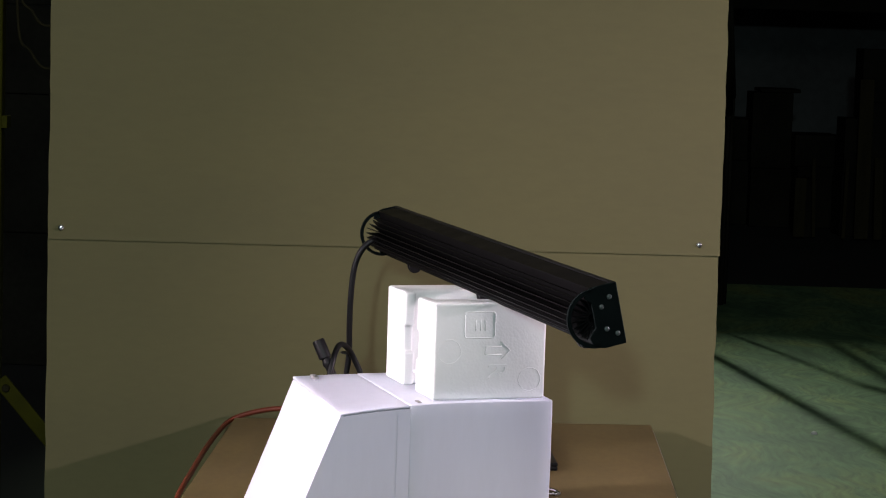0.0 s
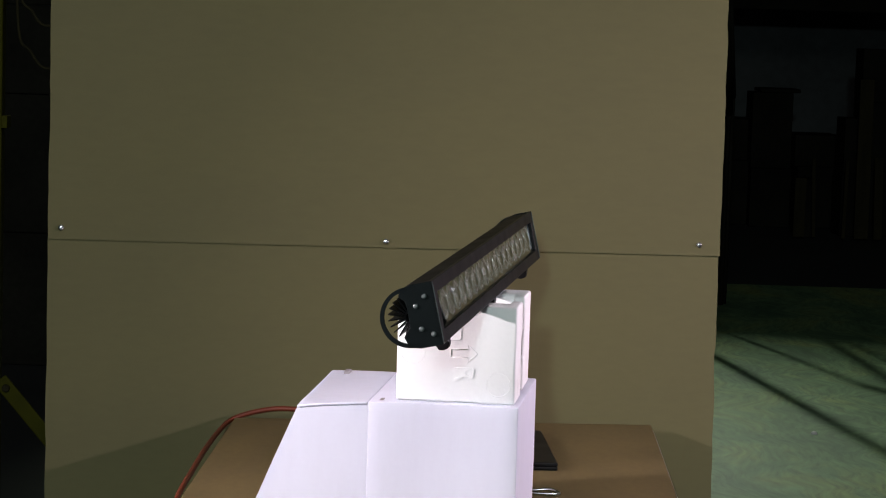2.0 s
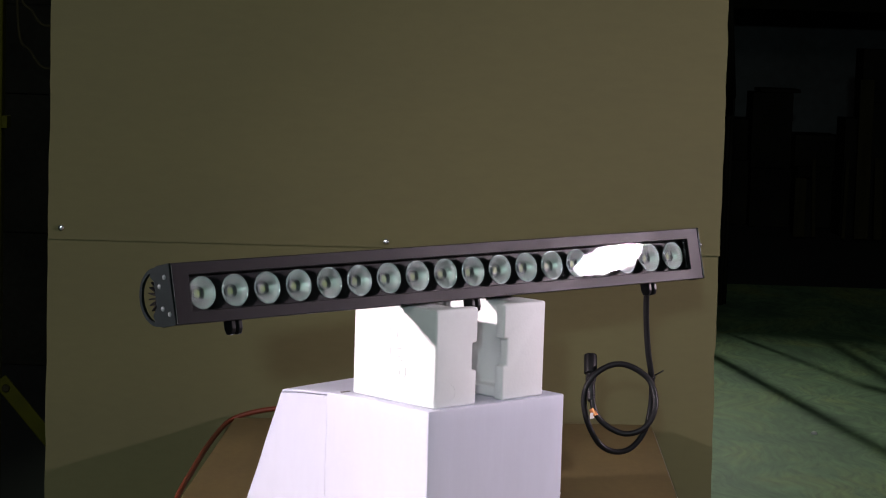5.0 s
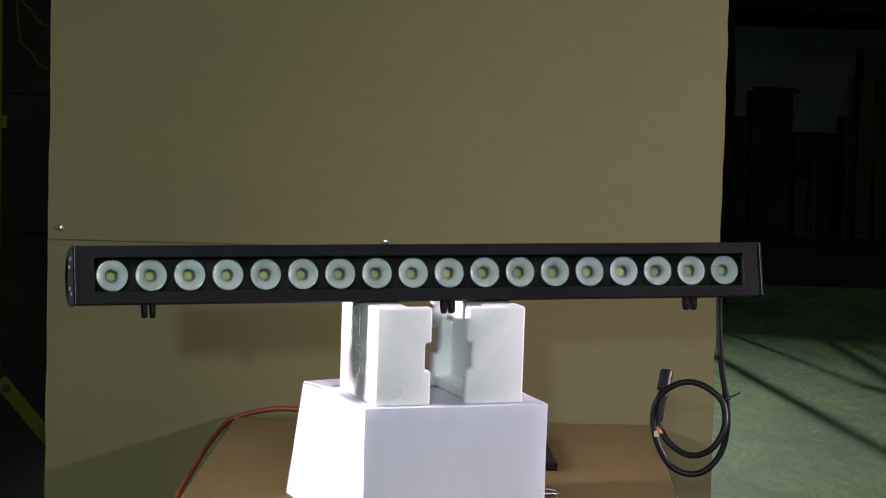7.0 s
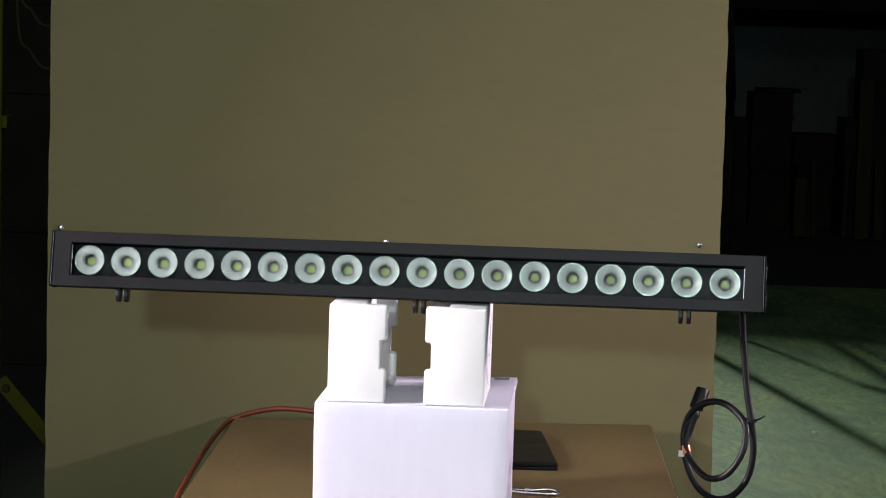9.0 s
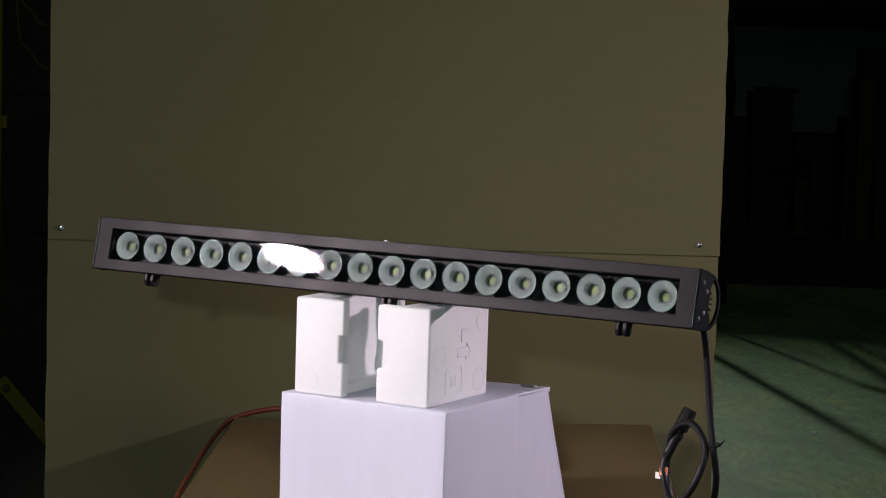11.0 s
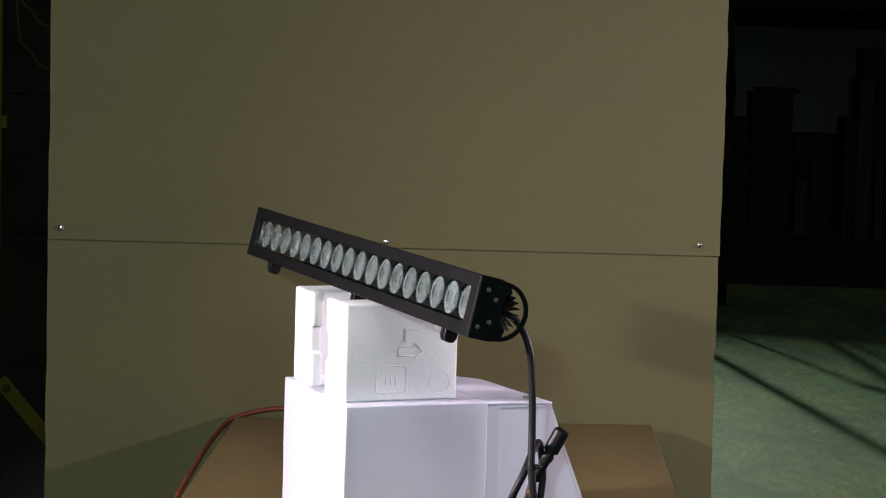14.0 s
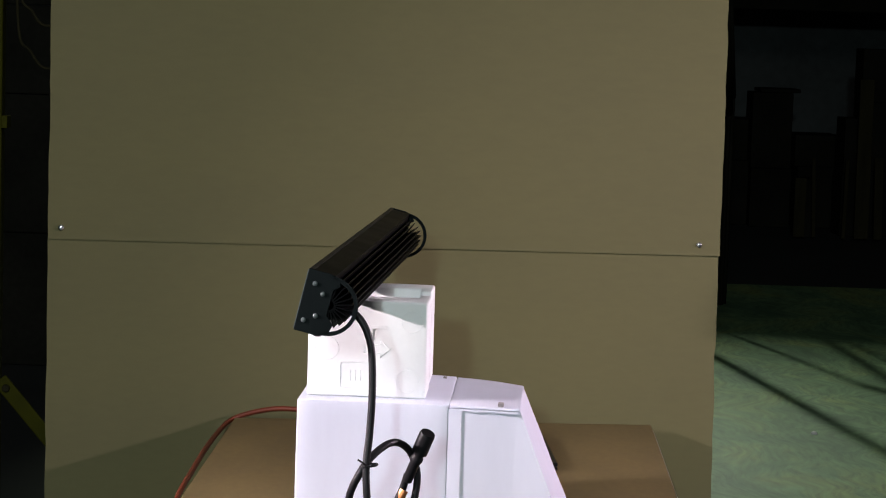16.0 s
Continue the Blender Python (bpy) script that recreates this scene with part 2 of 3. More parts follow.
# ---------------------------------------------------------------- the hall
def hall():
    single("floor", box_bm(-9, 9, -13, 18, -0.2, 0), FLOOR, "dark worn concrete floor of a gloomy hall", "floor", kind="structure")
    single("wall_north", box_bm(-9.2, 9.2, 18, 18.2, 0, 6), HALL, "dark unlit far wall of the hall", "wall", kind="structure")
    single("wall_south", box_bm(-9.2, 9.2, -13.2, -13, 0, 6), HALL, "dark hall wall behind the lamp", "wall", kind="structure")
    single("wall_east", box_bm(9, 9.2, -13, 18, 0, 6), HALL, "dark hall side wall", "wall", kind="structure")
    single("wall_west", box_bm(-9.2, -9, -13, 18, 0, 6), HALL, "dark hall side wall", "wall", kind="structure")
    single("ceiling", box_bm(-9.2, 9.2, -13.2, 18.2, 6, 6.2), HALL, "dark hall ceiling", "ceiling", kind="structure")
    single("floor_covering", box_bm(0.3, 4.6, 2.2, 9.8, 0, 0.018, bevel=0.002), PLY,
           "green stained plywood floor covering with swirling grain", "floor covering", kind="structure")


YC = 0.86

# backdrop sheet edges: seam, top and bottom x at both sides; screws; table
LX, RX = (-0.6814, -0.6816, -0.6816), (0.5413, 0.535, 0.553)
SEAM_L, SEAM_R = 1.0756, 1.0723
SCREWS = ((-0.6586, 1.0965), (-0.0746, 1.0849), (0.5014, 1.0923))
TABLE = (0.043, 0.838, 3.0, 0.762)
TURN = [(0, 100.60), (0.5, 94.12), (1, 87.54), (1.5, 81.16), (2, 74.74), (2.5, 68.35), (3, 61.95), (3.5, 55.52), (4, 49.14), (4.2, 46.58), (6.3, 19.94), (6.5, 17.45), (7, 11.39), (7.5, 5.60), (8, -0.00), (8.5, -5.76), (9, -11.87), (9.2, -14.40), (11.3, -41.62), (11.5, -44.19), (12, -50.58), (12.5, -56.95), (13, -63.31), (13.5, -69.54), (14, -75.71), (14.5, -81.87), (15, -87.95), (15.5, -94.30), (16, -100.60)]


def backdrop():
    root = thing("backdrop_board", "tall brown cardboard backdrop of two overlapping sheets behind the table", "backdrop", pose(0, YC, 0, 0, 0, 5))
    rnd = random.Random(4)

    def ragged(x0, z0, x1, z1, n, amp):
        return [(x0 + (x1 - x0) * i / n + (rnd.uniform(-amp, amp) if 0 < i < n else 0), z0 + (z1 - z0) * i / n) for i in range(n + 1)]
    zs_l, zs_r = SEAM_L, SEAM_R
    top = ragged(LX[0], zs_l, LX[1], 1.75, 24, 0.0012) + ragged(RX[1], 1.75, RX[0], zs_r, 24, 0.0014)
    part("upper_sheet", prism_bm(top, "y", -0.0055, -0.0015), CARD, root)
    low = ragged(LX[2], 0.0, LX[0], zs_l + 0.03, 30, 0.0012) + ragged(RX[0] - 0.003, zs_r + 0.03, RX[2], 0.0, 30, 0.0014)
    part("lower_sheet", prism_bm(low, "y", -0.001, 0.004), CARD, root)
    part("batten", box_bm(-0.6, 0.45, 0.006, 0.045, SEAM_L - 0.06, SEAM_L + 0.09), WOOD, root)
    for x, z in SCREWS:
        part("screw", screw_head(bmesh.new(), 0.0058, 0.004, Matrix.Translation((x, -0.006, z)) @ pose(0, 0, 0, 90)), STEEL, root, "bright domed screw", auto=50)


def work_table():
    root = thing("work_table", "low work table covered with a sheet of brown cardboard", "table", pose(TABLE[0], TABLE[1], 0, 0, 0, TABLE[2]))
    w, d, skew = TABLE[3], 1.15, 0.076        # the sides run a little askew to the back edge

    def outline(grow, back):
        return [(-w / 2 - grow - skew * d, -d), (w / 2 + grow - skew * d, -d), (w / 2 + grow, 0.012 - back), (-w / 2 - grow, -0.012 - back)]
    part("table_cover", prism_bm(outline(0, 0), "z", 0.752, 0.76, bevel=0.0015), TABLE_CARD, root, "worn brown cardboard table cover")
    part("tabletop", prism_bm(outline(0.004, 0.012), "z", 0.722, 0.7515, bevel=0.002), PALE, root, "pale laminate table edge")
    for x in (-w / 2 + 0.05, w / 2 - 0.05):
        for y in (-d + 0.06, -0.08):
            x1 = x + skew * y
            part("leg", box_bm(x1 - 0.022, x1 + 0.022, y - 0.022, y + 0.022, 0, 0.722, bevel=0.003), WOOD, root)


# ---------------------------------------------------------------- what turns
BOX_BASE = pose(0.0267, -0.158, 0.76, 0, 0, 7.9)
BOX_W, BOX_D, BOX_H, BOX_OUT = 0.270, 0.312, 0.198, 0.077


def white_carton():
    root = thing("white_carton", "white corrugated carton with a slanted open flap, stood as a plinth", "carton", BOX_BASE)
    w, d, h, o = BOX_W / 2, BOX_D, BOX_H, BOX_OUT
    part("body", box_bm(-w, w, 0, 0.212, 0, h, bevel=0.002, seg=3), WHITE_CARD, root)
    part("rear_top", box_bm(-w + 0.001, w - 0.001, 0.2125, d, h - 0.0046, h - 0.0006, bevel=0.0016), WHITE_CARD, root)
    for s in (-1, 1):
        def wall(name, outline, out, bend=0.0, hinge=0.0):
            """A sheet on the side of the carton, leaning in behind its hinge."""
            x0, x1 = sorted((s * (w + out), s * (w + out - 0.004)))
            bm = prism_bm(outline, "x", x0, x1)
            for v in bm.verts:
                v.co.x -= s * bend * max(0, v.co.y - hinge)
            part(name, bm, WHITE_CARD, root)
        wall("crease_strip", [(0.2115, 0), (0.2302, 0), (0.2302, h - 0.0055), (0.2115, h - 0.0055)], -0.0003 if s < 0 else -0.0006)
        wall("side_ear", [(0.2302, 0), (d - 0.006, 0), (d - 0.006, h - 0.0055), (0.2302, h - 0.0055)], -0.0022 if s > 0 else -0.0006, 0.05 if s > 0 else 0.0, 0.2304)
        wall("gusset", [(d - 0.006, 0), (d + o - 0.001, 0), (d - 0.0025, h - 0.0055), (d - 0.006, h - 0.0055)], -0.0022 - 0.05 * (d - 0.236) if s > 0 else -0.0006, 0.0, d - 0.006)
    part("back_flap", prism_bm([(d + o, 0), (d + o - 0.0045, 0), (d - 0.0045, h - 0.0045), (d, h - 0.0045)], "x", -w + 0.0004, w - 0.0056), WHITE_CARD, root,
         "white slanted carton flap")
    part("staple", box_bm(w - 0.035, w - 0.012, d - 0.032, d - 0.024, h - 0.003, h + 0.0035, bevel=0.001), INK, root, "small dark bent staple")
    rnd = random.Random(21)
    lower = [(0.213 + 0.006 * k, h - rnd.uniform(0.0062, 0.010)) for k in range(17)]
    part("torn_tape", prism_bm([(0.213, h - 0.0048), *lower, (0.309, h - 0.0048)], "x", w - 0.0012, w - 0.0004), WHITE_CARD, root, "frayed strip of white paper tape")
    part("staple", box_bm(-w + 0.012, -w + 0.028, d - 0.12, d - 0.115, h, h + 0.001), INK, root, "small grey staple")
    for ob in root.children:                  # handled board is never quite flat
        bm = bmesh.new()
        bm.from_mesh(ob.data)
        long = [e for e in bm.edges if e.calc_length() > 0.05]
        bmesh.ops.subdivide_edges(bm, edges=long, cuts=9, use_grid_fill=True)
        for v in bm.verts:
            q = noise.noise_vector(v.co * 14 + Vector((7, 0, 3)))
            v.co += Vector((0.0009 * q.x, 0.0009 * q.y, 0.0006 * q.z if v.co.z > 0.02 else 0))
        for f in bm.faces:
            f.smooth = True
        for e in bm.edges:
            e.smooth = len(e.link_faces) == 2 and e.calc_face_angle(0) < radians(50)
        bm.to_mesh(ob.data)
        bm.free()
    for ob in root.children:                  # the carton sags and leans towards one back corner
        for v in ob.data.vertices:
            v.co.y -= 0.0008 * v.co.x / w * min(1, max(0, (v.co.y - 0.2305) / (d - 0.2305)))
            v.co.z *= 1 - 0.06 * min(1, max(0, v.co.y / d)) ** 4 * (0.6 - 0.4 * v.co.x / w)
    return root


FOAM_BASE = {-1: pose(-0.0920, -0.1670, 0.958, 0, 0, 8.0), 1: pose(0.0405, -0.1466, 0.958, 0, 0, 8.0)}


def foam_block(side):
    """A moulded end cap. side -1: inner face to +x; 1: inner face to -x. Local x 0 to w, y 0 to 0.168."""
    w, d, h = 0.081 if side < 0 else 0.085, 0.168, 0.137
    root = thing("foam_block", "white moulded polystyrene packing block with embossed marks", "packing foam", FOAM_BASE[side], group="foam blocks under the bar")

    def mx(x):
        return w - x if side > 0 else x
    xs = [0, w - 0.030, w - 0.0085, w]
    ys = [0, 0.017, 0.151, d]
    zs = [0, 0.016, 0.049, 0.087, h]

    def filled(i, j, k):
        if i == 0:
            return True
        if j == 1:
            return i == 1 and k == 0
        return not (i == 2 and k == 2)
    bm = grid_solid([mx(x) for x in xs], ys, zs, filled, bevel=0.0038)
    part("moulding", bm, FOAM, root, auto=40)
    xo = mx(0)
    sgn = -1 if side < 0 else 1

    def ring(y, z, r):
        bm = bmesh.new()
        pts = [(xo, y + r * math.cos(a), z + r * math.sin(a)) for a in np.linspace(0, math.tau, 29)]
        tube_into(bm, pts, 0.00045, 6, cap=False)
        part("moulded_circle", bm, FOAM, root, smooth=True)

    def stroke(pts, r=0.0009):
        tube_into(mark, [(xo, y, z) for y, z in pts], r, 6)
    if side < 0:
        ring(0.145, 0.069, 0.017)
        ring(0.024, 0.028, 0.0165)
        fy, fz, ay, az = 0.1005, 0.1066, 0.0735, 0.070
        bm = bmesh.new()
        tube_into(bm, [(0.027 + 0.0125 * math.cos(a), 0.0, 0.020 + 0.0125 * math.sin(a)) for a in np.linspace(-1.5, 1.2, 18)], 0.00045, 6)
        part("moulded_arc", bm, FOAM, root, smooth=True)
    else:
        ring(0.027, 0.068, 0.0165)
        ring(0.141, 0.025, 0.016)
        ring(0.146, 0.109, 0.015)
        fy, fz, ay, az = 0.069, 0.031, 0.0965, 0.069
    mark = bmesh.new()
    a, c = 0.0225, 0.0185
    loop = []
    for k in range(4):                        # rounded rectangle
        cy, cz = (a - 0.004) * (1, -1, -1, 1)[k], (c - 0.004) * (1, 1, -1, -1)[k]
        loop += [(fy + cy + 0.004 * math.cos(t), fz + cz + 0.004 * math.sin(t)) for t in (k * math.pi / 2 + u * math.pi / 8 for u in range(5))]
    stroke(loop + loop[:1], 0.0008)
    for k in range(3):                        # unreadable moulded lines
        stroke([(fy - 0.008 + 0.007 * k, fz - 0.008), (fy - 0.008 + 0.007 * k, fz + 0.007)], 0.0006)
    part("moulded_frame", mark, FOAM, root, smooth=True)
    mark = bmesh.new()
    q = -1 if side < 0 else 1
    stroke([(ay - q * 0.018, az - 0.006), (ay + q * 0.006, az - 0.006), (ay + q * 0.006, az - 0.012), (ay + q * 0.019, az), (ay + q * 0.006, az + 0.012),
            (ay + q * 0.006, az + 0.006), (ay - q * 0.018, az + 0.006), (ay - q * 0.018, az - 0.006)])
    part("moulded_arrow", mark, FOAM, root, smooth=True)
    cu = bpy.data.curves.new("letter", "FONT")
    cu.body, cu.size, cu.extrude = ("R" if side < 0 else "L"), (0.040 if side < 0 else 0.033), 0.0011
    cu.align_x, cu.align_y = "CENTER", "CENTER"
    tmp = new("letter_curve", cu)
    me = bpy.data.meshes.new_from_object(tmp.evaluated_get(bpy.context.evaluated_depsgraph_get()))
    bpy.data.objects.remove(tmp)
    me.materials.append(FOAM)
    ob = new("moulded_letter", me)
    ob.parent = root
    ly, lz = (0.074, 0.041) if side < 0 else (0.098, 0.094)
    ob.matrix_local = Matrix.Translation((xo, ly, lz)) @ pose(0, 0, 0, 0, 0, 90 * sgn) @ pose(0, 0, 0, 90) @ pose(0, 0, 0, 0, 0, -90) @ Matrix.Diagonal((1.0 if side < 0 else 1.4, 1, 1, 1))
    return root


BAR_BASE = pose(-0.003, -0.1081, Z0 - 0.0967) @ pose(0, 0, 0, 0, 0, 6.36) @ pose(0, 0, 0, 0, -0.33) @ pose(0, 0, 0, -13.0)
BAR_L, BAR_H = 0.500, 0.0395


def led_bar():
    """Local: x along, y back from the front face, z up along it."""
    root = thing("led_light_bar", "long black aluminium light bar with eighteen unlit lenses", "light bar", BAR_BASE)
    L, H = BAR_L, BAR_H
    wx, wz = 0.4745, 0.0232
    # front frame
    bm = grid_solid([-L, -wx, wx, L], [0, 0.006], [-H, -wz, wz, H], lambda i, j, k: not (i == 1 and k == 1), bevel=0.0011)
    part("front_frame", bm, FRONT, root, "satin black front frame")
    for s in (-1, 1):
        x0, x1 = sorted((s * (wx - 0.0007), s * (wx - 0.0004)))
        part("bright_edge", box_bm(x0, x1, 0.0066, 0.0106, -wz + 0.003, wz - 0.003), STEEL, root, "bright strip at the window end")
        x0, x1 = sorted((s * (L + 0.0006), s * (L + 0.0012)))
        part("end_trim", box_bm(x0, x1, -0.0012, -0.0002, -H + 0.002, H - 0.002), ZINC, root, "bare dull edge of the end plate")
    # channel
    bm = bmesh.new()
    prism_into(bm, [(0.0062, H - 0.0015), (0.034, H - 0.0015), (0.034, 0.0), (0.031, 0.0), (0.031, wz + 0.0), (0.0062, wz + 0.0)], "x", -L + 0.004, L - 0.004)
    prism_into(bm, [(0.0062, -H + 0.0015), (0.034, -H + 0.0015), (0.034, -0.0002), (0.031, -0.0002), (0.031, -wz), (0.0062, -wz)], "x", -L + 0.004, L - 0.004)
    part("housing", bm, FIN, root)
    # fins at the back
    for k in range(11):
        a = radians(-80 + 16 * k)
        ca, sa = math.cos(a), math.sin(a)
        r0, r1, tt = 0.006, 0.0285, 0.0010
        o = [(0.0345 + ca * r0 - sa * tt, sa * r0 + ca * tt), (0.0345 + ca * r1 - sa * tt * .7, sa * r1 + ca * tt * .7),
             (0.0345 + ca * r1 + sa * tt * .7, sa * r1 - ca * tt * .7), (0.0345 + ca * r0 + sa * tt, sa * r0 - ca * tt)]
        part("cooling_fin", prism_bm(o, "x", -L + 0.004, L - 0.004), FIN, root)
    # end plates with open half rings
    for s in (-1, 1):
        x0, x1 = sorted((s * L, s * (L + 0.004)))
        o = [(0.0, -H), (0.0, H), (0.026, H), (0.040, 0.036), (0.044, 0.027), (0.036, 0.020), (0.036, -0.012), (0.046, -0.022), (0.042, -0.036), (0.028, -H)]
        plate = part("end_plate", prism_bm(o, "x", x0, x1, bevel=0.0008), BLACK_END, root)
        bm = bmesh.new()
        n = 26
        for i in range(n):
            a0, a1 = radians(-92 + 184 * i / n), radians(-92 + 184 * (i + 1) / n)
            q = [(0.034 + r * math.cos(a), r * math.sin(a)) for r, a in ((0.0325, a0), (0.0375, a0), (0.0375, a1), (0.0325, a1))]
            prism_into(bm, q, "x", x0, x1)
        bmesh.ops.remove_doubles(bm, verts=bm.verts, dist=1e-5)
        bmesh.ops.delete(bm, geom=[f for f in bm.faces if all(len(e.link_faces) > 2 for e in f.edges) or
                                   (abs(f.normal.x) < 0.5 and all(len(e.link_faces) >= 3 for e in f.edges))], context="FACES")
        part("end_ring", bm, BLACK_END, root, "half ring guarding the fins")
        for y, z in ((0.012, 0.023), (0.0244, 0.0127), (0.0224, -0.016), (0.0091, -0.0245)):
            part("screw", screw_head(bmesh.new(), 0.0032, 0.0016, Matrix.Translation((s * (L + 0.004), y, z)) @ pose(0, 0, 0, 0, 90 * s)), ZINC, plate, "small zinc screw", auto=50)
    # lenses: a mirrored cone under a beaded cap, with a dark hexagon and a yellow chip in the middle
    cup_prof = [(0.0212, 0.0), (0.0210, -0.0012), (0.0200, -0.0012), (0.0194, -0.003), (0.0174, -0.0048), (0.0150, -0.0070), (0.0128, -0.0094), (0.0106, -0.0118), (0.0086, -0.0142), (0.0065, -0.0162)]
    cup = mesh_of("lens", lathe_into(bmesh.new(), cup_prof, 24), CUP)
    hexa = mesh_of("hex_seat", lathe_into(bmesh.new(), [(0.0080, -0.0150), (0.0104, -0.0090), (0.0098, -0.0078), (0.0094, -0.0086), (0.0087, -0.0088), (0.0085, -0.0080), (0.0076, -0.0082), (0.0066, -0.0138), (0.0, -0.0140)], 6), SEAT)
    chip = mesh_of("led_chip", lathe_into(bmesh.new(), [(0.0062, -0.0140), (0.0060, -0.0128), (0.0040, -0.0127), (0.0038, -0.0120), (0, -0.0119)], 6), CHIP)
    bm, pitch = bmesh.new(), 0.0031

    def dome(x, y):
        return 0.0036 - 11.0 * (x * x + y * y)
    for a in range(-14, 15):                   # six-sided beads in rows over a shallow dome
        for c in range(-14, 15):
            cx, cy = pitch * (a + 0.5 * c), pitch * 0.866 * c
            if math.hypot(cx, cy) > 0.0188:
                continue
            z0 = dome(cx, cy)
            way = [(math.cos(k * math.pi / 3 + math.pi / 6), math.sin(k * math.pi / 3 + math.pi / 6)) for k in range(6)]
            for r0, z0r, r1, z1r, idx in ((0.47, 0.0002, 0.578, -0.0004, 1), (0.0, 0.0005, 0.30, 0.0003, 0)):
                if not r0 and math.hypot(cx, cy) < 0.0092:
                    continue
                inner = [bm.verts.new((cx + r0 * pitch * x, cy + r0 * pitch * y, z0 + z0r)) for x, y in way] if r0 else [bm.verts.new((cx, cy, z0 + z0r))] * 6
                outer = [bm.verts.new((cx + r1 * pitch * x, cy + r1 * pitch * y, z0 + z1r)) for x, y in way]
                for k in range(6):                 # dark grooves between the beads, and a pale painted glint on each tip
                    j = (k + 1) % 6
                    bm.faces.new(dict.fromkeys((inner[k], outer[k], outer[j], inner[j]))).material_index = idx
    cap = mesh_of("lens_cap", bm, BEADS)
    cap.materials.append(BEAD_EDGE)
    ring = mesh_of("lens_rim", lathe_into(bmesh.new(), [(0.0214, -0.0011), (0.0214, 0.0002), (0.0208, 0.0009), (0.0199, 0.0006), (0.0192, -0.0003), (0.0188, -0.0012)], 36), LENS_RIM, smooth=True)
    rnd = random.Random(12)
    for i in range(18):
        ob = new("lens", cup)
        ob.parent = root
        ob.matrix_local = Matrix.Translation((-0.4495 + i * 0.0528, 0.0104, 0.0)) @ pose(0, 0, 0, 90) @ pose(0, 0, 0, 0, 0, rnd.uniform(0, 60))
        tagged(ob, "silvery beaded lens cup")
        for nm, me in (("hex_seat", hexa), ("led_chip", chip), ("lens_cap", cap), ("lens_rim", ring)):
            c = new(nm, me)
            c.parent = ob
            c.visible_shadow = nm in ("hex_seat", "led_chip")
    part("lamp_board", box_bm(-wx, wx, 0.0265, 0.029, -wz + 0.0005, wz - 0.0005), BLACK, root, "dark board behind the lenses")
    pane = part("cover_pane", box_bm(-wx + 0.0004, wx - 0.0004, 0.0040, 0.0058, -wz + 0.0003, wz - 0.0003), GLASS, root, "clear cover glass")
    pane.visible_shadow = False
    # clips under the bar
    for x in (-0.400, 0.024, 0.394):
        bm = bmesh.new()
        for dx in (-0.0056, 0.0056):
            o = [(0.010, -H + 0.002), (0.010, -H - 0.010), (0.013, -H - 0.0165), (0.019, -H - 0.018), (0.025, -H - 0.0165), (0.028, -H - 0.010), (0.028, -H + 0.002)]
            prism_into(bm, o, "x", x + dx - 0.0031, x + dx + 0.0031, bevel=0.0012)
        part("mounting_clip", bm, RUBBER, root, "black two-pronged mounting lug")
    return root


